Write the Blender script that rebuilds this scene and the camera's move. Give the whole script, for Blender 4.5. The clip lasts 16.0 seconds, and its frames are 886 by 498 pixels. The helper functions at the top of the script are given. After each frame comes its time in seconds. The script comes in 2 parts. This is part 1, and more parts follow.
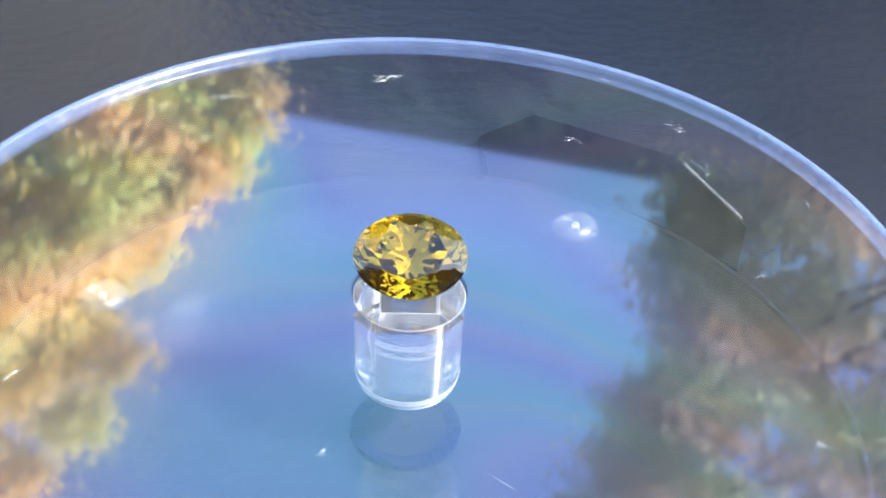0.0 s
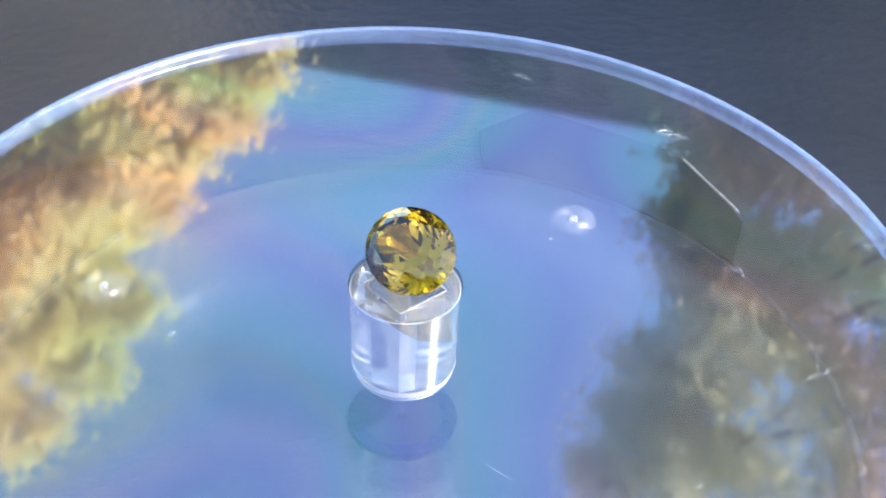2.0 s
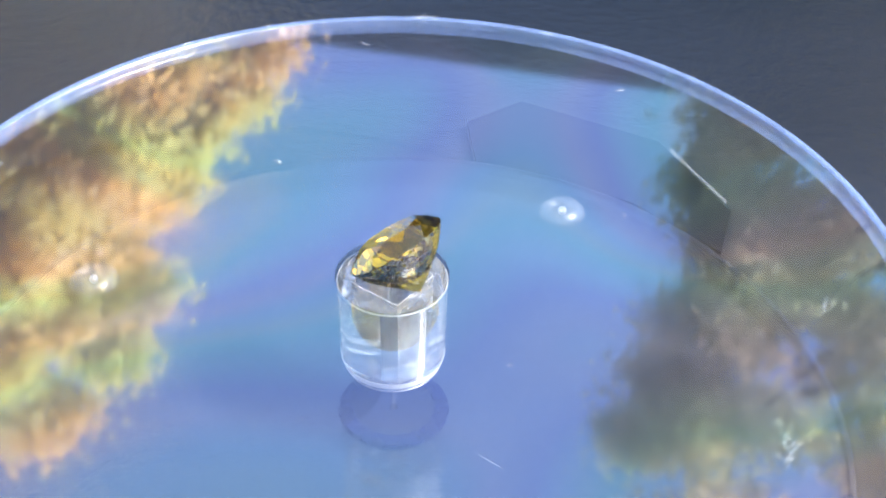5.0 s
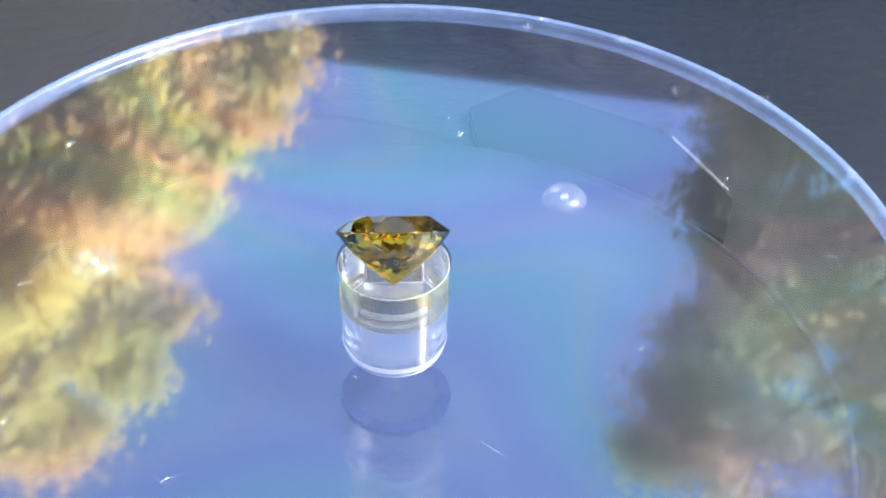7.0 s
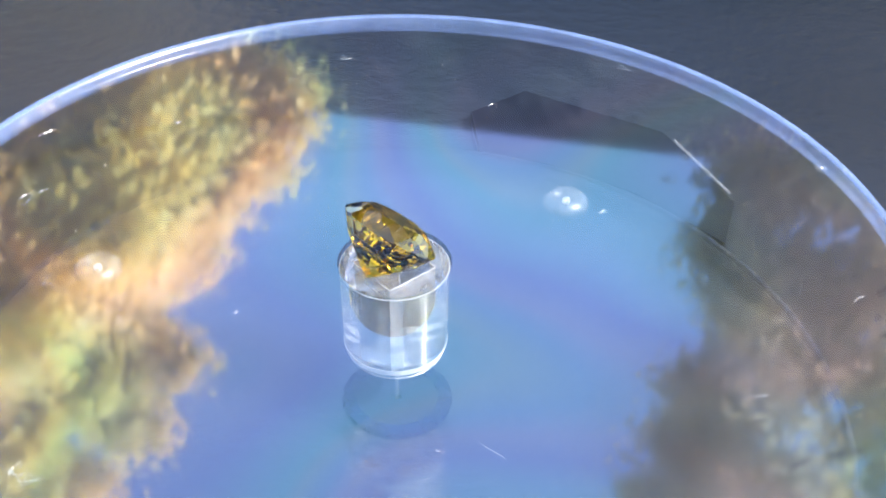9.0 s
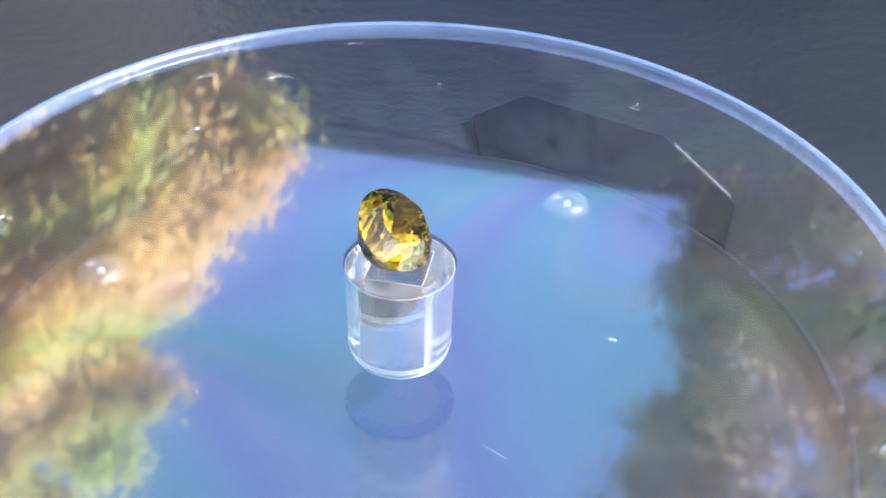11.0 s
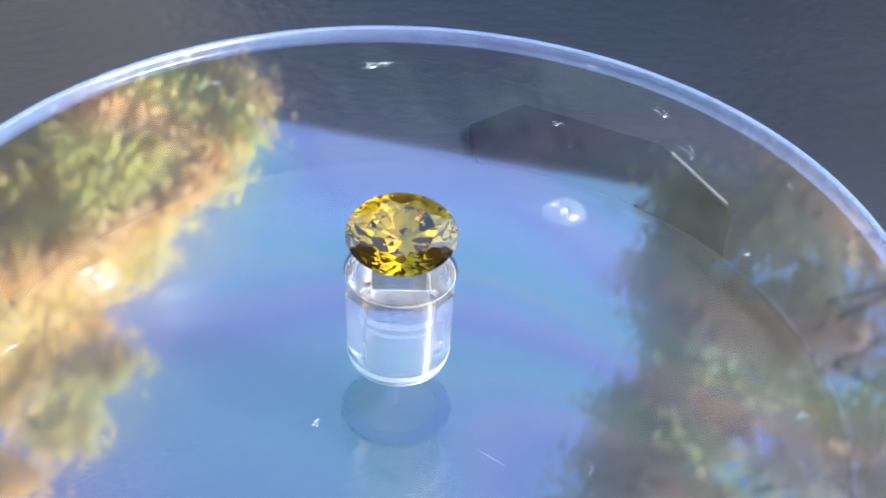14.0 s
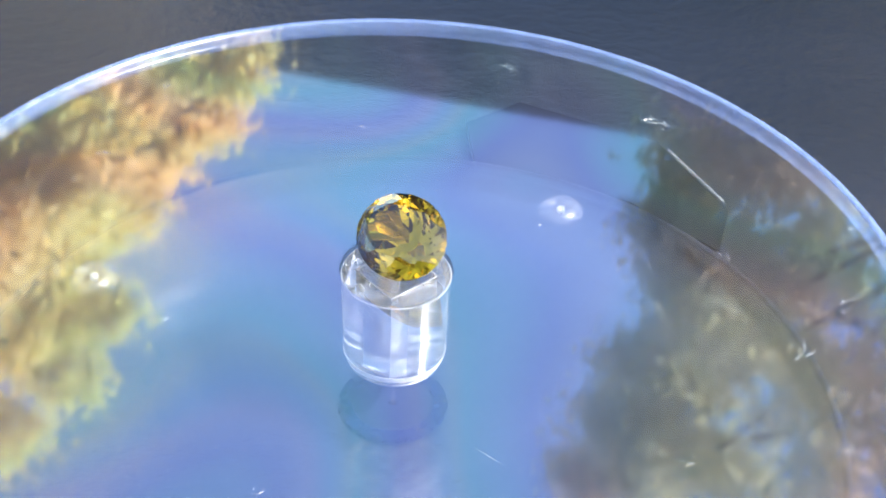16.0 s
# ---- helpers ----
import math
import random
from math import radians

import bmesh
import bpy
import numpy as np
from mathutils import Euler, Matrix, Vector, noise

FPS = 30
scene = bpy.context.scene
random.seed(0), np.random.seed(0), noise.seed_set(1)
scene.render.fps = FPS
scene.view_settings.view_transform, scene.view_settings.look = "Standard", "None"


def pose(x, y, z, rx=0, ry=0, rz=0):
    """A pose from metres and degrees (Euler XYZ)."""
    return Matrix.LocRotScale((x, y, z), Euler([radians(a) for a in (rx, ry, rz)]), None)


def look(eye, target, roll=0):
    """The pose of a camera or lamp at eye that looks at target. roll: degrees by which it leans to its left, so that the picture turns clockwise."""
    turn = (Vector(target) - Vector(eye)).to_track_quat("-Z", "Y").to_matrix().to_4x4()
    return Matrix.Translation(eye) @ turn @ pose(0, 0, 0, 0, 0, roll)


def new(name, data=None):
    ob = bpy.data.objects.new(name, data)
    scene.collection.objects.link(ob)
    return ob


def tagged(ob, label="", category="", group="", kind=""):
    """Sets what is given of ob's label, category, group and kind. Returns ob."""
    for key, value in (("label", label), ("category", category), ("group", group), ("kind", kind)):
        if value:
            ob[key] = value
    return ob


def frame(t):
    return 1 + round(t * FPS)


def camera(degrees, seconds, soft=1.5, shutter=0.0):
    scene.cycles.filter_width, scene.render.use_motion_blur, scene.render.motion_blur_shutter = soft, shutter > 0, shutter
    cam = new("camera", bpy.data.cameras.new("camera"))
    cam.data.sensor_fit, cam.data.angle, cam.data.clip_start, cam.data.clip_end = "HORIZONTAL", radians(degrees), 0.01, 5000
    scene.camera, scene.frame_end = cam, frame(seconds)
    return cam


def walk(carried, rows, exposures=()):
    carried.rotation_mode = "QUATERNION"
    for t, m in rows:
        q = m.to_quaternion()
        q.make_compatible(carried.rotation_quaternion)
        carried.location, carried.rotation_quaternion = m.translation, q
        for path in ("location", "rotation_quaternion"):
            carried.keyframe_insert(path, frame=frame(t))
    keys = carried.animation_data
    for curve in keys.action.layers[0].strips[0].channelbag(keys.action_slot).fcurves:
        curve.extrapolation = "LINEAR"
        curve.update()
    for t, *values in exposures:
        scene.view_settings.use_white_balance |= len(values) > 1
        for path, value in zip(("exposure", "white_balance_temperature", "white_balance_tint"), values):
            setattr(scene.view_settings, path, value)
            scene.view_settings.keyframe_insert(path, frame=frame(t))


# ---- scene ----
MM = 0.001
CLIP = 16.0

# ---- camera: held by hand, close over a small turntable ----
CAMERA_ROWS = [
    (0, 0.00003, -0.09596, 0.07869, 52.493, -1.058, -1.206),
    (0.5, -0.00010, -0.09618, 0.07977, 52.178, -1.025, -1.293),
    (1, 0.00043, -0.09626, 0.07957, 52.196, -1.121, -0.985),
    (1.5, 0.00072, -0.09702, 0.08009, 52.176, -0.870, -1.215),
    (2, 0.00113, -0.09745, 0.07893, 52.419, -1.053, -0.770),
    (2.5, 0.00052, -0.09731, 0.07818, 52.576, -0.940, -1.234),
    (3, -0.00009, -0.09693, 0.07804, 52.503, -1.117, -1.352),
    (3.5, 0.00003, -0.09719, 0.07869, 52.258, -1.123, -1.567),
    (4, 0.00013, -0.09757, 0.07888, 52.199, -1.282, -1.525),
    (6.5, -0.00060, -0.09804, 0.07899, 51.734, -1.574, -1.692),
    (7, -0.00095, -0.09734, 0.07886, 51.445, -1.901, -1.531),
    (7.5, -0.00100, -0.09740, 0.07824, 51.401, -1.536, -1.816),
    (8, -0.00031, -0.09772, 0.07811, 51.474, -1.463, -1.563),
    (8.5, -0.00017, -0.09812, 0.07845, 51.615, -1.443, -1.547),
    (9, -0.00013, -0.09792, 0.07914, 51.662, -1.486, -1.370),
    (9.5, -0.00035, -0.09904, 0.07949, 52.004, -1.410, -1.411),
    (10, -0.00018, -0.09916, 0.07944, 52.052, -1.322, -1.301),
    (12.5, -0.00056, -0.09830, 0.07794, 52.356, -1.497, -1.687),
    (13, -0.00021, -0.09877, 0.07786, 52.544, -1.417, -1.580),
    (13.5, -0.00046, -0.09919, 0.07824, 52.618, -1.422, -1.715),
    (14, 0.00004, -0.09943, 0.07800, 52.783, -1.339, -1.476),
    (14.5, 0.00082, -0.09979, 0.07836, 52.943, -1.224, -1.290),
    (15, 0.00085, -0.09981, 0.07826, 53.117, -1.220, -1.433),
    (15.5, 0.00025, -0.09934, 0.07829, 52.749, -1.214, -1.707),
    (16, 0.00018, -0.09939, 0.07822, 52.623, -1.375, -1.570),
]
cam = camera(36.99, CLIP, 1.8)
walk(cam, [(r[0], pose(*r[1:])) for r in CAMERA_ROWS], [(0, 1.95), (16, 2.0)])

# ---- the turntable's own motion ----
SPIN = 25.6985         # degrees a second, clockwise from above
WOBBLE = 1.171         # the disc sits this many degrees off its axis
WOBBLE_AT = radians(-161.62)
SKEW = Matrix.Rotation(radians(WOBBLE), 4, (math.sin(WOBBLE_AT), -math.cos(WOBBLE_AT), 0))


PIVOT = -0.020         # the wobble turns about this height on the axis


def spun(t):
    foot = Matrix.Translation((0, 0, PIVOT))
    return Matrix.Rotation(radians(-SPIN * t), 4, "Z") @ foot @ SKEW @ foot.inverted()


# ---- world and sun ----
SUN_AZ, SUN_EL = radians(114), radians(47)
world = bpy.data.worlds.new("sky")
scene.world = world
world.use_nodes = True
wt = world.node_tree
wt.nodes.clear()
sky = wt.nodes.new("ShaderNodeTexSky")
sky.sky_type, sky.sun_disc = "NISHITA", False
sky.sun_elevation, sky.sun_rotation = SUN_EL, SUN_AZ
sky.air_density, sky.dust_density, sky.ozone_density = 1.0, 0.8, 2.2
wb = wt.nodes.new("ShaderNodeBackground")
wb.inputs["Strength"].default_value = 0.135
wo = wt.nodes.new("ShaderNodeOutputWorld")
wt.links.new(sky.outputs[0], wb.inputs[0])
wt.links.new(wb.outputs[0], wo.inputs[0])

sun_data = bpy.data.lights.new("sun", "SUN")
sun_data.energy, sun_data.angle, sun_data.color = 5.0, radians(0.53), (1.0, 0.95, 0.87)
sun = new("sun", sun_data)
to_sun = Vector((math.sin(SUN_AZ) * math.cos(SUN_EL), math.cos(SUN_AZ) * math.cos(SUN_EL), math.sin(SUN_EL)))
sun.matrix_world = look(to_sun * 20, (0, 0, 0))


# ---- materials ----
def material(name):
    m = bpy.data.materials.new(name)
    m.use_nodes = True
    m.node_tree.nodes.clear()
    return m, m.node_tree, m.node_tree.nodes.new("ShaderNodeOutputMaterial")


def node(tree, kind, **values):
    n = tree.nodes.new(kind)
    for key, value in values.items():
        n.inputs[key.replace("_", " ")].default_value = value
    return n


def noise_tex(tree, scale, detail=4.0, rough=0.55, space="Object"):
    co = tree.nodes.new("ShaderNodeTexCoord")
    n = node(tree, "ShaderNodeTexNoise", Scale=scale, Detail=detail, Roughness=rough)
    tree.links.new(co.outputs[space], n.inputs["Vector"])
    return n


def ramp(tree, source, stops):
    r = tree.nodes.new("ShaderNodeValToRGB")
    els = r.color_ramp.elements
    while len(els) < len(stops):
        els.new(0.5)
    for e, (at, colour) in zip(els, stops):
        e.position, e.color = at, (*colour, 1.0)
    tree.links.new(source, r.inputs[0])
    return r


def mix_shader(tree, fac, a, b):
    m = tree.nodes.new("ShaderNodeMixShader")
    if isinstance(fac, float):
        m.inputs[0].default_value = fac
    else:
        tree.links.new(fac, m.inputs[0])
    tree.links.new(a, m.inputs[1])
    tree.links.new(b, m.inputs[2])
    return m.outputs[0]


def surface(name, stops, scale, rough=0.7, bump=0.3, bump_scale=None, metal=0.0, space="Object", relief=0.001, gloss=0.5):
    """An opaque surface: colours over noise, finer relief."""
    m, t, out = material(name)
    b = node(t, "ShaderNodeBsdfPrincipled", Roughness=rough, Metallic=metal)
    b.inputs["Specular IOR Level"].default_value = gloss
    n = noise_tex(t, scale, 6.0, 0.6, space)
    r = ramp(t, n.outputs["Fac"], stops)
    t.links.new(r.outputs[0], b.inputs["Base Color"])
    n2 = noise_tex(t, bump_scale or scale * 8, 5.0, 0.6, space)
    bp = node(t, "ShaderNodeBump", Strength=bump, Distance=relief)
    t.links.new(n2.outputs["Fac"], bp.inputs["Height"])
    t.links.new(bp.outputs[0], b.inputs["Normal"])
    t.links.new(b.outputs[0], out.inputs[0])
    return m


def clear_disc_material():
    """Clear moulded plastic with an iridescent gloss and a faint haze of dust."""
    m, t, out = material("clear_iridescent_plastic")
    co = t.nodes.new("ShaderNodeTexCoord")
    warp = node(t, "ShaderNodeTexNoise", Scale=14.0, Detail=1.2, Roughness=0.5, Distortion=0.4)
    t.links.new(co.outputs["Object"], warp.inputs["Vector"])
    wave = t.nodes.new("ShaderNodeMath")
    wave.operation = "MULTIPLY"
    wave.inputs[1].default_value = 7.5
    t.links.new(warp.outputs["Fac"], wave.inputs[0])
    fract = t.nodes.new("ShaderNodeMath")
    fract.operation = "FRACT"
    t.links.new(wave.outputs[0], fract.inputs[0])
    # colours of polarised skylight, put into the gloss as bands of tint
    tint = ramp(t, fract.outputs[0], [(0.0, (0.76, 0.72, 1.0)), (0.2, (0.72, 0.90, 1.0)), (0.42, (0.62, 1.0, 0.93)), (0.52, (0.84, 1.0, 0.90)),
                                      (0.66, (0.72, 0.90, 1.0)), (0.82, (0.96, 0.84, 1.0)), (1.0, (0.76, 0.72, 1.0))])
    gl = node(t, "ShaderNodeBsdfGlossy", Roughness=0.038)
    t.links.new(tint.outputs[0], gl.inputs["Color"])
    tr = node(t, "ShaderNodeBsdfTransparent", Color=(0.94, 0.95, 0.97, 1))
    df = node(t, "ShaderNodeBsdfDiffuse", Color=(0.5, 0.58, 0.72, 1))
    haze = noise_tex(t, 60.0, 8.0, 0.7)
    hr = ramp(t, haze.outputs["Fac"], [(0.35, (0.004, 0.004, 0.004)), (0.75, (0.017, 0.017, 0.017))])
    body = mix_shader(t, hr.outputs[0], tr.outputs[0], df.outputs[0])
    lw = t.nodes.new("ShaderNodeLayerWeight")
    lw.inputs[0].default_value = 0.5
    fr = ramp(t, lw.outputs["Facing"], [(0.0, (0.255,) * 3), (0.3, (0.30,) * 3), (0.6, (0.39,) * 3), (1.0, (1.0,) * 3)])
    t.links.new(mix_shader(t, fr.outputs[0], body, gl.outputs[0]), out.inputs[0])
    return m


def clear_underside():
    m, t, out = material("clear_plastic_underside")
    tr = node(t, "ShaderNodeBsdfTransparent", Color=(0.97, 0.98, 0.99, 1))
    t.links.new(tr.outputs[0], out.inputs[0])
    return m


def frosted(name, clear, colour, rough=0.25, gloss=0.12, uneven=0.06, grain=900.0):
    """Milky plastic that lets some of the light straight through."""
    m, t, out = material(name)
    tr = node(t, "ShaderNodeBsdfTransparent", Color=(0.95, 0.96, 0.98, 1))
    df = node(t, "ShaderNodeBsdfDiffuse", Color=(*colour, 1))
    tl = node(t, "ShaderNodeBsdfTranslucent", Color=(*colour, 1))
    gl = node(t, "ShaderNodeBsdfGlossy", Roughness=rough)
    milk = mix_shader(t, 0.4, df.outputs[0], tl.outputs[0])
    n = noise_tex(t, grain, 5.0, 0.65)
    r = ramp(t, n.outputs["Fac"], [(0.3, (clear - uneven,) * 3), (0.7, (min(clear + uneven, 1.0),) * 3)])
    body = mix_shader(t, r.outputs[0], milk, tr.outputs[0])
    t.links.new(mix_shader(t, gloss, body, gl.outputs[0]), out.inputs[0])
    return m


def glass(name, colour, ior, rough=0.0):
    m, t, out = material(name)
    b = node(t, "ShaderNodeBsdfPrincipled", Roughness=rough, IOR=ior)
    b.inputs["Base Color"].default_value = (*colour, 1)
    b.inputs["Transmission Weight"].default_value = 1.0
    t.links.new(b.outputs[0], out.inputs[0])
    return m


def acrylic():
    """Solid clear acrylic with a faint, uneven milky cloud."""
    m, t, out = material("clear_acrylic")
    gl = node(t, "ShaderNodeBsdfGlass", Color=(0.99, 0.995, 1.0, 1), Roughness=0.015, IOR=1.49)
    df = node(t, "ShaderNodeBsdfDiffuse", Color=(0.85, 0.88, 0.92, 1))
    tl = node(t, "ShaderNodeBsdfTranslucent", Color=(0.85, 0.88, 0.92, 1))
    n = noise_tex(t, 250.0, 5.0, 0.65)
    r = ramp(t, n.outputs["Fac"], [(0.35, (0.03,) * 3), (0.75, (0.12,) * 3)])
    cloud = mix_shader(t, 0.5, df.outputs[0], tl.outputs[0])
    t.links.new(mix_shader(t, r.outputs[0], gl.outputs[0], cloud), out.inputs[0])
    return m


def leaf_material(name, stops):
    """Leaves coloured in patches over the crown, each leaf a little off its neighbours."""
    m, t, out = material(name)
    geo = t.nodes.new("ShaderNodeNewGeometry")
    patch = noise_tex(t, 1.1, 2.0, 0.6)
    mixer = t.nodes.new("ShaderNodeMath")
    mixer.operation = "MULTIPLY_ADD"
    mixer.inputs[1].default_value = 0.35
    stretch = t.nodes.new("ShaderNodeMapRange")
    for key, value in (("From Min", 0.3), ("From Max", 0.7), ("To Min", 0.0), ("To Max", 0.68)):
        stretch.inputs[key].default_value = value
    t.links.new(patch.outputs["Fac"], stretch.inputs["Value"])
    t.links.new(geo.outputs["Random Per Island"], mixer.inputs[0])
    t.links.new(stretch.outputs[0], mixer.inputs[2])
    r = ramp(t, mixer.outputs[0], stops)
    df = node(t, "ShaderNodeBsdfDiffuse")
    tl = node(t, "ShaderNodeBsdfTranslucent")
    t.links.new(r.outputs[0], df.inputs["Color"])
    t.links.new(r.outputs[0], tl.inputs["Color"])
    t.links.new(mix_shader(t, 0.4, df.outputs[0], tl.outputs[0]), out.inputs[0])
    return m


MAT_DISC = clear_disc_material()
MAT_UNDER = clear_underside()
MAT_RIM = frosted("frosted_disc_edge", 0.74, (0.32, 0.46, 0.84), 0.25, 0.07, 0.08, 260.0)
MAT_HUB = acrylic()
MAT_GLINT = frosted("milky_glint", 0.76, (0.85, 0.87, 0.9), 0.1, 0.06, 0.1, 250.0)
# milky white for painted highlights; the second also colours the base's scratch
MAT_HIGHLIGHT_RING = frosted("milky_highlight_ring", 0.5, (0.9, 0.92, 0.95), 0.2, 0.1, 0.08)
MAT_HIGHLIGHT_SCRATCH = frosted("milky_highlight_and_scratch", 0.76, (0.9, 0.92, 0.95), 0.3, 0.07, 0.05)
MAT_STONE = glass("golden_yellow_gem", (0.65, 0.355, 0.014), 1.85)
MAT_SPECK = frosted("white_dust", 0.76, (0.9, 0.92, 0.95))
MAT_BASE = frosted("smoky_clear_base", 0.88, (0.05, 0.08, 0.15), 0.12, 0.14)
MAT_BASE_EDGE = frosted("base_edge", 0.3, (0.03, 0.04, 0.07), 0.6, 0.01)
MAT_BUMPER = frosted("clear_rubber", 0.93, (0.8, 0.83, 0.9), 0.4, 0.05)
MAT_ROD = frosted("clear_rod", 0.95, (0.5, 0.55, 0.62), 0.3, 0.03, 0.01)
MAT_ROUND = frosted("smoky_round", 0.35, (0.02, 0.03, 0.07), 0.1, 0.02)
MAT_ROUND_DARK = frosted("dark_round_ring", 0.06, (0.008, 0.014, 0.06), 0.1, 0.02)
MAT_PLATE = surface("dark_plate_face", [(0.3, (0.002, 0.003, 0.008)), (0.7, (0.004, 0.006, 0.014))], 300.0, 0.6, 0.1, relief=0.0001, gloss=0.1)
MAT_TABLE = surface("dark_slate", [(0.3, (0.005, 0.008, 0.014)), (0.7, (0.013, 0.017, 0.028))], 9.0, 0.24, 0.25, 400.0, relief=0.0005)
MAT_METAL = surface("black_metal", [(0.3, (0.02, 0.02, 0.02)), (0.7, (0.035, 0.035, 0.035))], 40.0, 0.5)
MAT_SHED = surface("dark_house_wall", [(0.3, (0.007, 0.012, 0.025)), (0.7, (0.012, 0.019, 0.037))], 3.0, 0.8, 0.4)
MAT_ROOF = surface("dark_roof_felt", [(0.3, (0.007, 0.012, 0.025)), (0.7, (0.012, 0.019, 0.037))], 5.0, 0.9, 0.4)
MAT_BARK = surface("grey_brown_bark", [(0.3, (0.05, 0.04, 0.03)), (0.7, (0.14, 0.11, 0.085))], 9.0, 0.9, 0.8, 40.0, relief=0.02)
MAT_BRICK = surface("brown_brick", [(0.3, (0.10, 0.06, 0.045)), (0.7, (0.2, 0.13, 0.1))], 4.0, 0.9, 0.5, 30.0, relief=0.01)
MAT_LAWN = surface("lawn", [(0.3, (0.03, 0.05, 0.015)), (0.7, (0.08, 0.10, 0.03))], 1.5, 0.95, 0.6, 60.0, relief=0.02)
MAT_MAPLE = leaf_material("autumn_leaves_gold", [(0.0, (0.36, 0.40, 0.13)), (0.25, (0.66, 0.60, 0.26)), (0.5, (0.82, 0.68, 0.32)), (0.75, (0.82, 0.62, 0.22)), (1.0, (0.76, 0.65, 0.42))])
MAT_OAK = leaf_material("autumn_leaves_brown", [(0.0, (0.44, 0.43, 0.27)), (0.35, (0.68, 0.60, 0.39)), (0.7, (0.80, 0.68, 0.50)), (1.0, (0.88, 0.80, 0.66))])


# ---- mesh helpers ----
def part(name, bm, mat, parent=None, label="", smooth=False):
    me = bpy.data.meshes.new(name)
    bm.to_mesh(me)
    bm.free()
    me.materials.append(mat)
    if smooth:
        me.shade_smooth()
    ob = new(name, me)
    ob.parent = parent
    return tagged(ob, label)


def lathe(profile, steps=128, close=True):
    """Turns a closed profile of (radius, height) round the z axis."""
    bm = bmesh.new()
    rings = []
    for i in range(steps):
        a = 2 * math.pi * i / steps
        rings.append([bm.verts.new((r * math.cos(a), r * math.sin(a), z)) for r, z in profile])
    n = len(profile)
    for i in range(steps):
        a, b = rings[i], rings[(i + 1) % steps]
        for j in range(n if close else n - 1):
            k = (j + 1) % n
            bm.faces.new((a[j], b[j], b[k], a[k]))
    bmesh.ops.remove_doubles(bm, verts=bm.verts, dist=1e-7)
    bmesh.ops.recalc_face_normals(bm, faces=bm.faces)
    return bm


def box(x0, x1, y0, y1, z0, z1, bevel=0.0):
    bm = bmesh.new()
    bmesh.ops.create_cube(bm, size=1.0)
    for v in bm.verts:
        v.co = Vector(((x0 + x1) / 2 + v.co.x * (x1 - x0), (y0 + y1) / 2 + v.co.y * (y1 - y0), (z0 + z1) / 2 + v.co.z * (z1 - z0)))
    if bevel:
        bmesh.ops.bevel(bm, geom=bm.edges[:], offset=bevel, segments=2, affect="EDGES", profile=0.5)
    return bm


def prism(outline, z0, z1):
    """A plate with that outline, seen from above counter-clockwise."""
    bm = bmesh.new()
    lo = [bm.verts.new((x, y, z0)) for x, y in outline]
    hi = [bm.verts.new((x, y, z1)) for x, y in outline]
    bm.faces.new(hi)
    bm.faces.new(lo[::-1])
    for i in range(len(lo)):
        j = (i + 1) % len(lo)
        bm.faces.new((lo[i], lo[j], hi[j], hi[i]))
    return bm


# ---- large structure ----
TABLE_Z = -0.0205
GROUND_Z = TABLE_Z - 0.74
bm = bmesh.new()
bmesh.ops.create_grid(bm, x_segments=40, y_segments=40, size=600)
for v in bm.verts:
    v.co.z = GROUND_Z
tagged(part("ground", bm, MAT_LAWN), "mown lawn with fallen leaves reaching the horizon", "lawn", kind="structure")


def garden_table():
    table = tagged(new("garden_table"), "dark slate topped garden table under the turntable", "table")
    table.location = (0.05, 0.12, GROUND_Z)
    top = TABLE_Z - GROUND_Z
    part("tabletop", box(-0.6, 0.6, -0.45, 0.45, top - 0.03, top, 0.004), MAT_TABLE, table)
    part("apron", box(-0.54, 0.54, -0.39, 0.39, top - 0.09, top - 0.0301), MAT_METAL, table)
    for x in (-0.52, 0.52):
        for y in (-0.37, 0.37):
            part("leg", box(x - 0.02, x + 0.02, y - 0.02, y + 0.02, 0, top - 0.0902, 0.003), MAT_METAL, table)
    return table


garden_table()


HOUSE_Y = 12.5


def eaves(x):
    """The height of the house's roof edge over the disc."""
    return HOUSE_Y * 0.617 + 0.165 * x


def house():
    h = tagged(new("house"), "dark house front with a gently sloping roof edge", "house")
    h.location = (0, 0, GROUND_Z)
    x0, x1, y1 = -2.0, 13.0, 19.0
    bm = box(x0, x1, HOUSE_Y, y1, 0, 1)
    for v in bm.verts:
        v.co.z = 0 if v.co.z < 0.5 else eaves(v.co.x) - GROUND_Z - 0.181
    part("wall", bm, MAT_SHED, h, "dark wall")
    bm = box(x0 - 0.15, x1 + 0.15, HOUSE_Y - 0.006, y1 + 0.15, 0, 1)
    for v in bm.verts:
        top = eaves(v.co.x) - GROUND_Z
        v.co.z = top - 0.18 if v.co.z < 0.5 else top
    part("roof", bm, MAT_ROOF, h, "dark felt roof edge")
    return h


house()


def unseen_wall():
    """Unseen wall added behind the camera; closes the place, darkens the stone's reflections."""
    tagged(part("unseen_wall_south", box(-9, 9, -3.4, -3.1, GROUND_Z, 2.1), MAT_BRICK), "plain brown brick wall added out of view behind the camera", "wall", kind="structure")


unseen_wall()


# ---- trees, seen in the gloss of the disc ----
def limb(bm, a, b, ra, rb, sides=8):
    way = (b - a).normalized()
    q = way.to_track_quat("Z", "Y").to_matrix()
    lo, hi = [], []
    for i in range(sides):
        t = 2 * math.pi * i / sides
        d = q @ Vector((math.cos(t), math.sin(t), 0))
        lo.append(bm.verts.new(a + d * ra))
        hi.append(bm.verts.new(b + d * rb))
    for i in range(sides):
        j = (i + 1) % sides
        bm.faces.new((lo[i], lo[j], hi[j], hi[i]))
    bm.faces.new(hi)


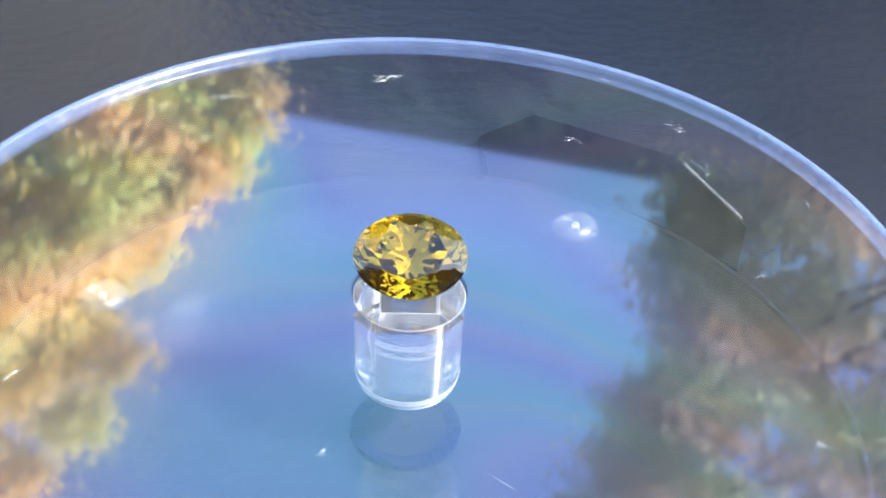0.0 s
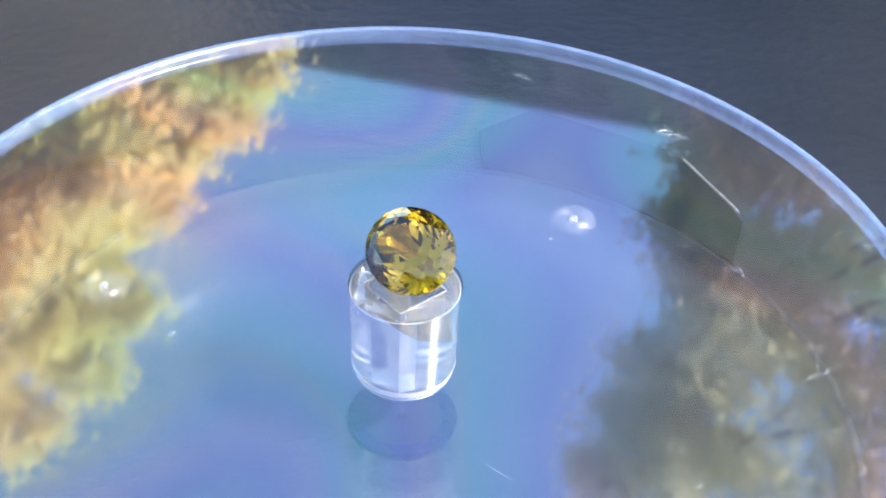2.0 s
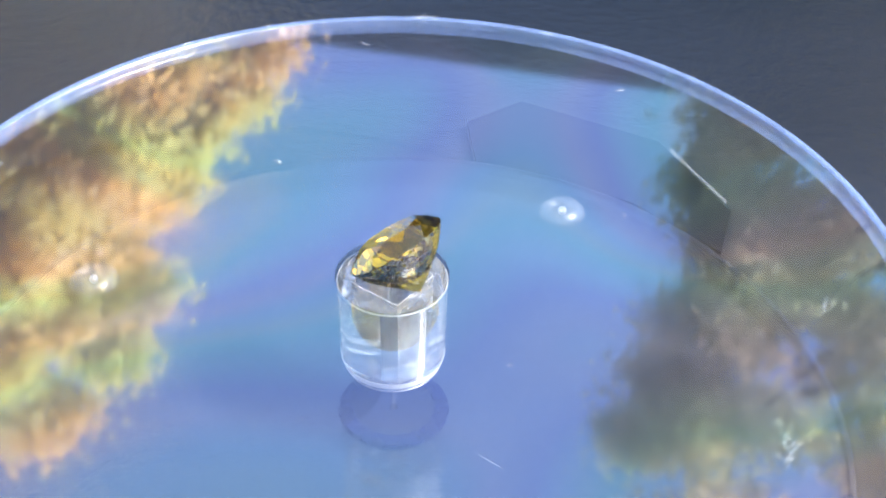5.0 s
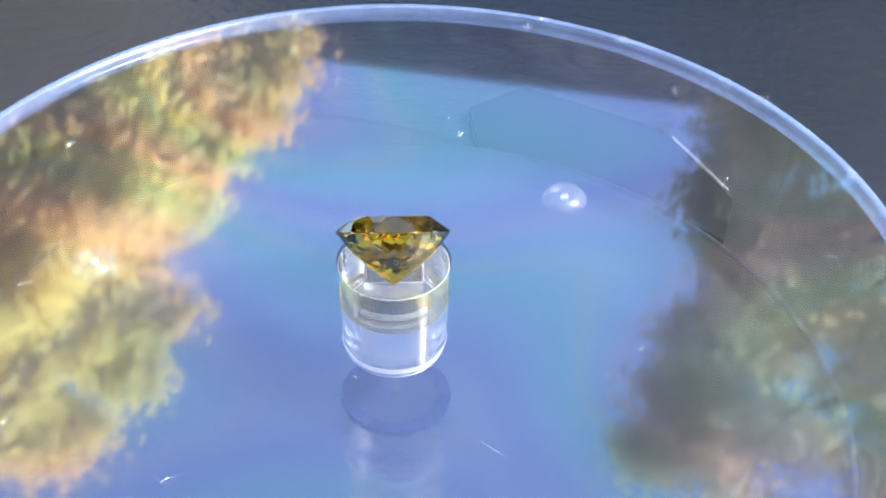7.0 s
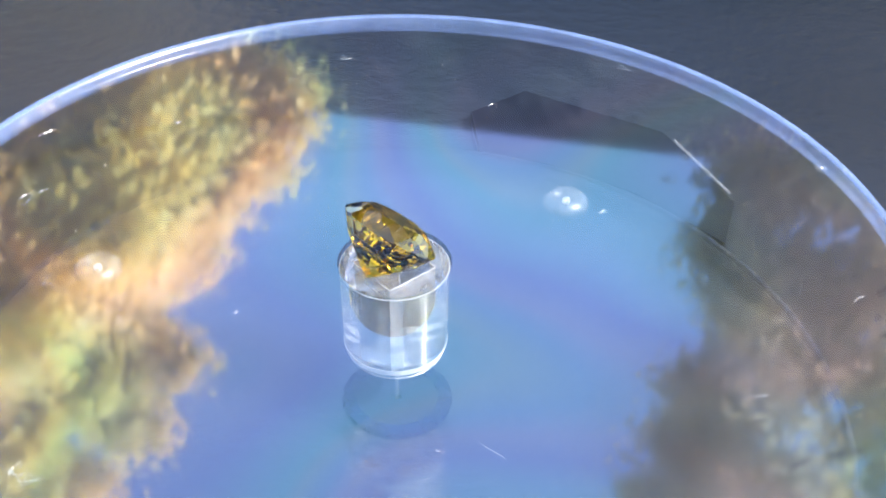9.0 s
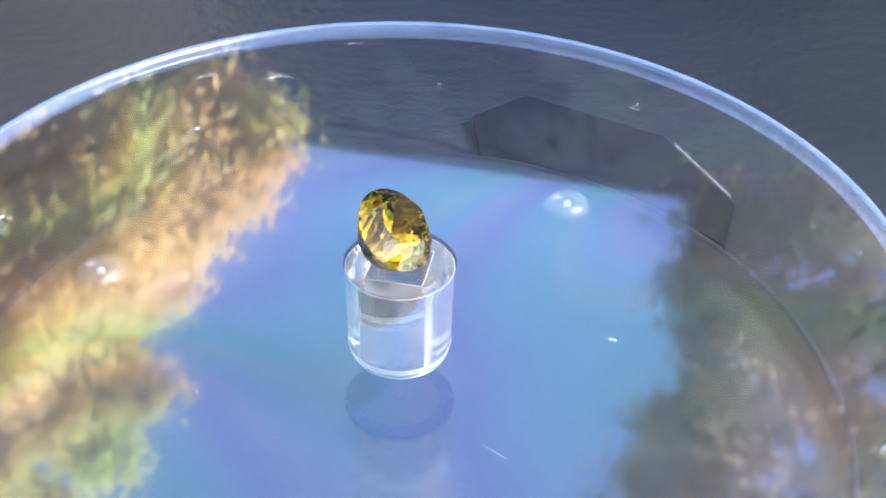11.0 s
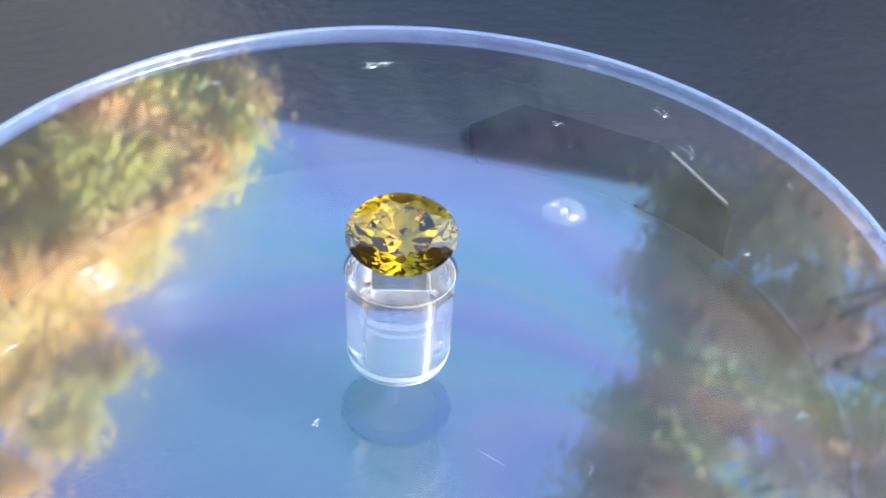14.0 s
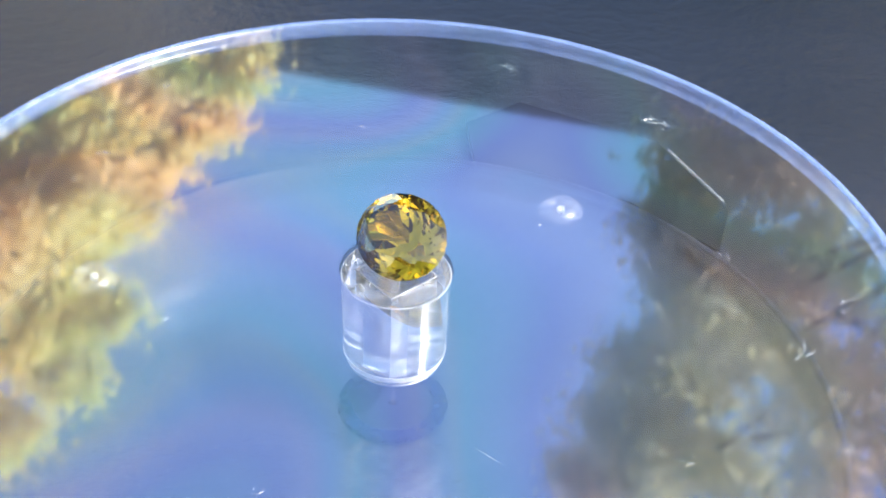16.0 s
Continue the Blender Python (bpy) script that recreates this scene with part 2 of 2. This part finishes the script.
def tree(name, foot, label, radius_at, low, top, trunk_r, bark, leaves, clumps, per, leaf, spread, seed, boughs=()):
    """A tapered trunk, limbs to the clumps, and a crown of leaf clusters inside radius_at(z)."""
    rnd = random.Random(seed)
    t = tagged(new(name), label, "tree")
    t.location = foot
    bm = bmesh.new()
    pts = [Vector((0, 0, 0))]
    for i in range(1, 9):
        z = top * 0.93 * i / 8
        pts.append(Vector((rnd.uniform(-0.08, 0.08) * i / 3, rnd.uniform(-0.08, 0.08) * i / 3, z)))
    for i in range(8):
        limb(bm, pts[i], pts[i + 1], trunk_r * (1 - i / 8.6), trunk_r * (1 - (i + 1) / 8.6), 10)
    spots = []
    for i in range(clumps):
        z = low + (top - low) * rnd.random() ** 1.1
        r = radius_at(z) * (rnd.uniform(0.78, 1.0) if i % 2 else math.sqrt(rnd.uniform(0.04, 0.9)))
        a = rnd.uniform(0, 2 * math.pi)
        spots.append(Vector((r * math.cos(a), r * math.sin(a), z + rnd.uniform(-0.1, 0.1))))
    for s in spots[::9]:
        k = max(1, min(7, int(s.z / top * 8 - 1)))
        start = pts[k]
        mid = start.lerp(s, 0.5) + Vector((0, 0, 0.12))
        limb(bm, start, mid, trunk_r * 0.22, trunk_r * 0.12, 6)
        limb(bm, mid, s, trunk_r * 0.12, trunk_r * 0.04, 5)
    # boughs that reach out of the crown, forked at their ends into upswept twigs
    for az, el, dist in boughs:
        tip = Vector((dist * math.sin(radians(az)), dist * math.cos(radians(az)), dist * math.tan(radians(el)))) - Vector(foot)
        start = pts[3].lerp(pts[5], rnd.random())
        mid = start.lerp(tip, 0.6)
        limb(bm, start, mid, trunk_r * 0.3, trunk_r * 0.16, 6)
        limb(bm, mid, tip, trunk_r * 0.16, trunk_r * 0.03, 5)
        way = (tip - start).normalized()
        for k in range(12):
            u = k / 11
            spots.append(mid.lerp(tip, u) + Vector((rnd.gauss(0, 1), rnd.gauss(0, 1), rnd.gauss(0, 1))) * (0.26 * (1 - u)))
        for k in range(4):
            fork = mid.lerp(tip, rnd.uniform(0.45, 0.95))
            end = fork + way * rnd.uniform(0.1, 0.3) + Vector((rnd.uniform(-0.2, 0.25), rnd.uniform(-0.2, 0.2), rnd.uniform(-0.25, 0.32)))
            limb(bm, fork, end, trunk_r * 0.05, trunk_r * 0.02, 4)
            spots += [fork.lerp(end, 0.35), fork.lerp(end, 0.7), end]
    part("trunk", bm, bark, t, smooth=True)
    verts, faces = [], []
    for s in spots:
        out = Vector((s.x, s.y, 0.3)).normalized()
        for j in range(per):
            d = Vector((rnd.gauss(0, 1), rnd.gauss(0, 1), rnd.gauss(0, 0.6))) * spread
            c = s + d + out * rnd.uniform(0, spread)
            lie = (Vector((rnd.gauss(0, 0.4), rnd.gauss(0, 0.4), 0.3 + rnd.gauss(0, 0.4))) + out * 0.3 + to_sun).normalized()
            u = lie.orthogonal().normalized()
            u.rotate(Matrix.Rotation(rnd.uniform(0, 6.28), 3, lie))
            w = lie.cross(u)
            size = leaf * rnd.uniform(0.6, 1.3)
            b = len(verts)
            n = u.cross(w)
            verts += [c - u * size, c + w * size * 0.55 + n * size * 0.15, c + u * size, c - w * size * 0.55 + n * size * 0.15]
            faces += [(b, b + 1, b + 2), (b, b + 2, b + 3)]
    me = bpy.data.meshes.new("crown")
    me.from_pydata(verts, [], faces)
    me.materials.append(leaves)
    crown = new("crown", me)
    crown.parent = t
    return t


def at(az, dist):
    return (dist * math.sin(radians(az)), dist * math.cos(radians(az)), GROUND_Z)


def maple_radius(z):
    z = z + GROUND_Z
    if z < 4.0:
        return max(0.3, 2.15 - (4.0 - z) * 0.5)
    if z < 4.4:
        return 2.0 - (z - 4.0) * 1.1
    if z < 5.2:
        return 1.56 - (z - 4.4) * 1.2
    return max(0.1, 0.6 - (z - 5.2) * 0.5)


def oak_radius(z):
    z = z + GROUND_Z
    if z < 9.5:
        return 2.65 + (z - 5.5) * 0.08
    return max(0.4, 3.0 * math.sqrt(max(0.02, 1 - ((z - 9.5) / 6.3) ** 2)))


MAPLE_BOUGHS = ((-7.6, 31.2, 6.5), (-9.0, 32.8, 6.6), (-11.6, 34.0, 6.5), (-11.2, 31.8, 6.8), (-13.6, 36.8, 6.6), (-14.4, 35.0, 6.4),
                (-16.6, 38.7, 6.7), (-16.7, 41.1, 6.6), (-18.6, 42.8, 6.7), (-19.8, 40.4, 6.5), (-23.0, 45.0, 6.8), (-24.0, 42.8, 6.4))
OAK_BOUGHS = ((16.2, 36.4, 9.2), (17.4, 33.4, 9.3), (18.0, 38.6, 9.0), (16.6, 42.0, 9.1), (15.8, 44.8, 9.3), (14.2, 47.2, 9.1))
tree("maple_tree", at(-24.6, 7.0), "maple tree in gold and orange autumn leaf before the house", maple_radius, 2.7, 7.0, 0.14,
     MAT_BARK, MAT_MAPLE, 1150, 230, 0.042, 0.12, 11, MAPLE_BOUGHS)
tree("oak_tree", at(35.4, 9.5), "tall oak turning brown before the house", oak_radius, 5.0, 15.6, 0.13,
     MAT_BARK, MAT_OAK, 400, 150, 0.052, 0.17, 12, OAK_BOUGHS)


# ---- turntable: still base, spinning disc with its hub ----
BASE_Z = -18.0
turntable = tagged(new("turntable"), "clear iridescent round display turntable, dusty and scratched, on the dark table", "turntable")
turntable.location = (0, 0, TABLE_Z)
TOP = BASE_Z - TABLE_Z / MM


def turntable_base():
    base = part("base", lathe([(0.5 * MM, 0.3 * MM), (45.6 * MM, 0.3 * MM), (46 * MM, 0.7 * MM), (46 * MM, (TOP - 0.3) * MM),
                               (45.7 * MM, TOP * MM), (0.5 * MM, TOP * MM)]), MAT_BASE, turntable, "smoky clear base plate")
    base.data.materials.append(MAT_UNDER)
    for f in base.data.polygons:
        f.material_index = 0 if abs(f.normal.z) > 0.9 else 1
    part("edge_ring", lathe([(46.05 * MM, 0), (46.6 * MM, 0), (46.6 * MM, TOP * MM), (46.05 * MM, TOP * MM)]), MAT_BASE_EDGE, base)
    # flat dark round and darker ring below the hub, thin rod at the centre
    part("dark_round", lathe([(0.5 * MM, TOP * MM), (4.2 * MM, TOP * MM), (4.2 * MM, (TOP + 0.3) * MM), (0.5 * MM, (TOP + 0.3) * MM)], 64), MAT_ROUND, base)
    part("dark_ring", lathe([(4.22 * MM, TOP * MM), (5.7 * MM, TOP * MM), (5.6 * MM, (TOP + 0.4) * MM), (4.22 * MM, (TOP + 0.4) * MM)], 64), MAT_ROUND_DARK, base)
    part("thin_rod", lathe([(0.05 * MM, 0.2 * MM), (0.2 * MM, 0.2 * MM), (0.2 * MM, (TOP + 2.6) * MM), (0.05 * MM, (TOP + 2.6) * MM)], 12), MAT_ROD, base)
    bm = prism([(8.1 * MM, -6.25 * MM), (9.6 * MM, -7.55 * MM), (10.8 * MM, -8.5 * MM), (9.5 * MM, -7.4 * MM)], TOP * MM, (TOP + 0.05) * MM)
    part("scratch", bm, MAT_HIGHLIGHT_SCRATCH, base)
    for az in (58.6, 149.0, 239.0, 329.0):
        bm = lathe([(0.01 * MM, TOP * MM), (2.8 * MM, TOP * MM), (2.7 * MM, (TOP + 0.5) * MM), (2.1 * MM, (TOP + 1.1) * MM),
                    (1.1 * MM, (TOP + 1.5) * MM), (0.01 * MM, (TOP + 1.6) * MM)], 32, False)
        b = part("bumper", bm, MAT_BUMPER, base, "clear domed rubber bumper", True)
        b.location = (40 * MM * math.cos(radians(az)), 40 * MM * math.sin(radians(az)), 0)
        # pale lump modelled in place of the sun's glint on the dome
        bm = bmesh.new()
        bmesh.ops.create_icosphere(bm, subdivisions=2, radius=0.55 * MM)
        for v in bm.verts:
            v.co *= 1 + 0.25 * noise.noise(v.co * 3000)
        g = part("bumper_glint", bm, MAT_HIGHLIGHT_SCRATCH, base)
        g.location = (40 * MM * math.cos(radians(az)), 40 * MM * math.sin(radians(az)), (TOP + 0.4) * MM)


turntable_base()


def dark_plate():
    p = tagged(new("dark_plate"), "dark blue angular plate lying under the disc", "solar panel")
    p.location = (0, 0, TABLE_Z)
    # plain dark polygon just beyond the base
    outline = [(10.8, 46.9), (19.8, 43.9), (30.2, 37.6), (39.6, 27.4), (42.4, 35.8), (35.8, 51.8), (17.9, 62), (10.0, 56.5)]
    part("slab", prism([(x * MM, y * MM) for x, y in outline], 0.2 * MM, 1.6 * MM), MAT_PLATE, p)
    # glinting line on the edge, made as a milky strip
    bm = prism([(x * MM, y * MM) for x, y in ((42.13, 37.5), (42.18, 37.5), (37.0, 49.5), (36.95, 49.45))], 1.61 * MM, 2.0 * MM)
    part("edge_glint", bm, MAT_GLINT, p, "thin milky strip standing for a glint along the edge")
    return p


dark_plate()


def spinning_disc():
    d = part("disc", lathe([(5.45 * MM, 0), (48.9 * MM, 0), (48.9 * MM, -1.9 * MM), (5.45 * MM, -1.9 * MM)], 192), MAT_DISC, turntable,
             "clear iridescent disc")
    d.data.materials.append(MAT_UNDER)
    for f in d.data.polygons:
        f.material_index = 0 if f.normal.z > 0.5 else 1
    d.visible_shadow = False
    part("rim", lathe([(48.92 * MM, -1.9 * MM), (49.8 * MM, -1.9 * MM), (50 * MM, -1.6 * MM), (50 * MM, -0.3 * MM), (49.8 * MM, 0), (48.92 * MM, 0)], 192),
         MAT_RIM, d, "frosted pale edge of the disc", True)
    return d


disc = spinning_disc()
HALF = 2.75            # half the width of the square socket


def square_loop(bm, z, h, steps=96):
    out = []
    for i in range(steps):
        a = 2 * math.pi * i / steps
        k = h / max(abs(math.cos(a)), abs(math.sin(a)))
        out.append(bm.verts.new((k * MM * math.cos(a), k * MM * math.sin(a), z * MM)))
    return out


def round_loop(bm, z, r, steps=96):
    return [bm.verts.new((r * MM * math.cos(2 * math.pi * i / steps), r * MM * math.sin(2 * math.pi * i / steps), z * MM)) for i in range(steps)]


def skin(bm, loops, close=False):
    for a, b in zip(loops, loops[1:] + (loops[:1] if close else [])):
        for i in range(len(a)):
            j = (i + 1) % len(a)
            bm.faces.new((a[i], a[j], b[j], b[i]))
    bmesh.ops.recalc_face_normals(bm, faces=bm.faces)
    return bm


HUB_TOP = -0.45


def hub(disc):
    """A solid cylinder of clear acrylic with a bevelled foot and a square socket sunk into it."""
    bm = bmesh.new()
    outer = [(HUB_TOP, 5.2), (HUB_TOP - 0.1, 5.3), (-6.0, 5.2), (-9.5, 5.12), (-10.2, 4.95), (-10.75, 4.65), (-10.9, 4.4)]
    loops = [square_loop(bm, -10.2, HALF), square_loop(bm, HUB_TOP, HALF)] + [round_loop(bm, z, r) for z, r in outer]
    skin(bm, loops)
    bm.faces.new(loops[0][::-1])
    bm.faces.new(loops[-1])
    bmesh.ops.recalc_face_normals(bm, faces=bm.faces)
    h = part("hub", bm, MAT_HUB, disc, "clear acrylic hub with a square socket")
    # thin milky rings that paint the highlights along the hub's edges
    part("top_highlight", lathe([(5.27 * MM, (HUB_TOP + 0.01) * MM), (5.31 * MM, (HUB_TOP - 0.06) * MM), (5.31 * MM, (HUB_TOP - 0.09) * MM), (5.3 * MM, (HUB_TOP - 0.09) * MM),
                            (5.25 * MM, HUB_TOP * MM)], 96), MAT_HIGHLIGHT_SCRATCH, h)
    part("bottom_highlight", lathe([(4.62 * MM, -11.0 * MM), (4.8 * MM, -10.75 * MM), (4.75 * MM, -10.7 * MM), (4.55 * MM, -10.95 * MM)], 96), MAT_HIGHLIGHT_SCRATCH, h)
    part("bottom_highlight", lathe([(5.0 * MM, -10.2 * MM), (5.16 * MM, -9.5 * MM), (5.13 * MM, -9.5 * MM), (4.97 * MM, -10.2 * MM)], 96), MAT_HIGHLIGHT_RING, h)
    # the same painted highlights on the socket's corners and its lip
    for i in range(4):
        turn = Matrix.Rotation(i * math.pi / 2, 3, "Z")
        e = HALF - 0.035
        bm = box((e - 0.03) * MM, (e + 0.03) * MM, (e - 0.03) * MM, (e + 0.03) * MM, -10.1 * MM, HUB_TOP * MM)
        bmesh.ops.rotate(bm, verts=bm.verts, cent=(0, 0, 0), matrix=turn)
        part("socket_corner_highlight", bm, MAT_HIGHLIGHT_SCRATCH, h)
        bm = box(-HALF * MM, HALF * MM, HALF * MM, (HALF + 0.06) * MM, (HUB_TOP + 0.004) * MM, (HUB_TOP + 0.03) * MM)
        bmesh.ops.rotate(bm, verts=bm.verts, cent=(0, 0, 0), matrix=turn)
        part("socket_lip_highlight", bm, MAT_HIGHLIGHT_SCRATCH, h)


hub(disc)


# ---- the stone ----
def brilliant_cut():
    """A mixed oval brilliant, cut plane by plane from a block; girdle radius 1."""
    bm = bmesh.new()
    bmesh.ops.create_cube(bm, size=4.0)
    def cut(angle, tilt, dist):
        n = Vector((math.cos(angle) * math.cos(tilt), math.sin(angle) * math.cos(tilt), math.sin(tilt)))
        got = bmesh.ops.bisect_plane(bm, geom=bm.verts[:] + bm.edges[:] + bm.faces[:], plane_co=n * dist, plane_no=n, clear_outer=True, dist=1e-6)
        edges = [e for e in got["geom_cut"] if isinstance(e, bmesh.types.BMEdge)]
        if len(edges) > 2:
            bmesh.ops.contextual_create(bm, geom=edges)
    for i in range(32):
        cut(2 * math.pi * i / 32, 0, 1.0)
    up = lambda slope: math.pi / 2 - math.atan(slope)
    girdle = 0.02
    # crown: mains, upper girdle facets, stars, table
    for i in range(8):
        a = 2 * math.pi * i / 8
        t = up(0.76)
        cut(a, t, math.cos(t) * 1.0 + math.sin(t) * girdle)
    for i in range(16):
        a = 2 * math.pi * (i + 0.5) / 16
        t = up(0.92)
        cut(a, t, math.cos(t) * 0.985 + math.sin(t) * girdle)
    for i in range(8):
        a = 2 * math.pi * (i + 0.5) / 8
        t = up(0.52)
        cut(a, t, math.cos(t) * 0.70 + math.sin(t) * (girdle + 0.232))
    cut(0, math.pi / 2, girdle + 0.29)
    # pavilion: lower girdle facets, mains, a flatter tier round the culet
    rnd = random.Random(3)
    for count, shift, slope, r, depth in ((24, 0.5, 1.5, 0.985, -girdle), (20, 0.0, 1.08, 0.84, 0.27), (16, 0.5, 0.95, 0.62, 0.50), (8, 0.0, 0.80, 0.34, 0.775)):
        for i in range(count):
            a = 2 * math.pi * (i + shift) / count + rnd.uniform(-0.03, 0.03)
            t = up(slope * rnd.uniform(0.96, 1.04))
            cut(a, -t, math.cos(t) * r + math.sin(t) * abs(depth))
    for v in bm.verts:
        v.co = Vector((v.co.x * 5.3, v.co.y * 4.12, v.co.z * 4.75)) * MM
    bmesh.ops.recalc_face_normals(bm, faces=bm.faces)
    return bm


stone = tagged(new("gemstone"), "faceted oval golden-yellow gemstone tilted on the clear hub", "gemstone")


def stone_part(name, keep):
    bm = brilliant_cut()
    drop = [f for f in bm.faces if not keep(f)]
    bmesh.ops.delete(bm, geom=drop, context="FACES")
    part(name, bm, MAT_STONE, stone)


stone_part("table_facet", lambda f: f.normal.z > 0.99)
stone_part("crown", lambda f: 0.08 < f.normal.z <= 0.99)
stone_part("girdle", lambda f: abs(f.normal.z) <= 0.08)
stone_part("pavilion", lambda f: f.normal.z < -0.08)
STONE_SEAT = pose(0, 0.45 * MM, 3.7 * MM, 37, 0, 0)


# ---- dust and scratches on the disc ----
def specks(disc):
    rnd = random.Random(5)
    verts, faces = [], []
    for i in range(900):
        r, a = 48 * math.sqrt(rnd.uniform(0.03, 1)), rnd.uniform(0, 2 * math.pi)
        s = rnd.choice((0.014, 0.018, 0.018, 0.022, 0.022, 0.03, 0.045)) * MM
        c = Vector((r * math.cos(a), r * math.sin(a), 0.02)) * MM
        b = len(verts)
        k = [rnd.uniform(0.6, 1.3) for _ in range(5)]
        verts += [c + Vector((math.cos(j * 1.2566) * s * k[j], math.sin(j * 1.2566) * s * k[j], 0)) for j in range(5)] + [c + Vector((0, 0, s))]
        faces += [(b + j, b + (j + 1) % 5, b + 5) for j in range(5)]
    me = bpy.data.meshes.new("dust")
    me.from_pydata(verts, [], faces)
    me.materials.append(MAT_SPECK)
    d = new("dust", me)
    d.parent = disc
    tagged(d, "white dust specks", kind="stuff")


specks(disc)


SCRATCHES = bmesh.new()


def scuff(bm, r, th, length, way, width, seed):
    """A patch of fine squiggled scratches on the disc at that radius and angle; way: degrees against the radius."""
    rnd = random.Random(seed)
    for stroke in range(1 + int(width * 22)):
        turn = radians(th + way + (rnd.uniform(-70, 70) if stroke else 0))
        d = Vector((math.cos(turn), math.sin(turn), 0))
        side = Vector((-d.y, d.x, 0))
        long = length * (1 if not stroke else rnd.uniform(0.25, 0.7)) * MM
        c = Vector((r * math.cos(radians(th)), r * math.sin(radians(th)), 0.03)) * MM
        c += (d * rnd.uniform(-0.4, 0.4) + side * rnd.uniform(-0.3, 0.3)) * length * MM * (stroke > 0)
        last, bend, n = None, rnd.uniform(-0.25, 0.25), 7
        for i in range(n):
            u = i / (n - 1) - 0.5
            m = c + d * u * long + side * long * (bend * (u * u * 4 - 1) + rnd.uniform(-0.03, 0.03))
            w = 0.024 * MM * (1 - abs(2 * u) ** 2) * rnd.uniform(0.3, 1.3) + 0.000006
            now = [bm.verts.new(m - side * w), bm.verts.new(m + Vector((0, 0, 0.00003))), bm.verts.new(m + side * w)]
            if last:
                bm.faces.new((last[0], now[0], now[1], last[1]))
                bm.faces.new((last[1], now[1], now[2], last[2]))
            last = now

for k, (r, th, length, way, width) in enumerate((
        (40.1, 93.8, 3.2, 80, 0.25), (39.7, 92.6, 1.8, 30, 0.2), (42.7, 45.5, 2.0, 40, 0.12), (42.2, 44.0, 1.2, 110, 0.12),
        (41.0, 122.5, 1.8, 20, 0.14), (40.2, 121.0, 1.4, 75, 0.12), (43.2, 223.0, 1.4, 60, 0.1), (39.7, 330.4, 1.6, 0, 0.12),
        (39.2, 329.6, 1.0, 80, 0.1), (22.2, -108.5, 0.9, 20, 0.3), (16.1, 78.2, 0.7, 40, 0.1), (32.2, 56.0, 2.4, 85, 0.08),
        (44.0, 20.0, 2.2, 70, 0.08), (36.0, 200.0, 1.8, 30, 0.07), (41.5, 180.0, 1.2, 120, 0.1), (45.0, 285.0, 1.6, 60, 0.1),
        (34.0, 5.0, 1.4, 20, 0.07), (30.0, 300.0, 1.2, 140, 0.06), (38.5, 35.0, 2.6, 95, 0.07), (37.8, 33.0, 1.6, 60, 0.06),
        (25.0, 150.0, 0.9, 70, 0.08), (46.5, 60.0, 1.5, 90, 0.1), (47.0, 250.0, 1.8, 80, 0.2), (49.3, 248.2, 1.4, 90, 0.35),
        (49.3, 236.0, 2.4, 90, 0.3), (49.3, 214.0, 3.4, 90, 0.45), (49.3, 196.0, 1.6, 90, 0.3))):
    scuff(SCRATCHES, r, th, length, way, width, k)
tagged(part("scratches", SCRATCHES, MAT_SPECK, disc), "fine white scratches and scuffs", kind="stuff")


# ---- what moves ----
def motions():
    times = [i * 0.5 for i in range(33)]
    lift = Matrix.Translation((0, 0, -TABLE_Z))
    walk(disc, [(t, lift @ spun(t)) for t in times])
    walk(stone, [(t, spun(t) @ STONE_SEAT) for t in times])


motions()
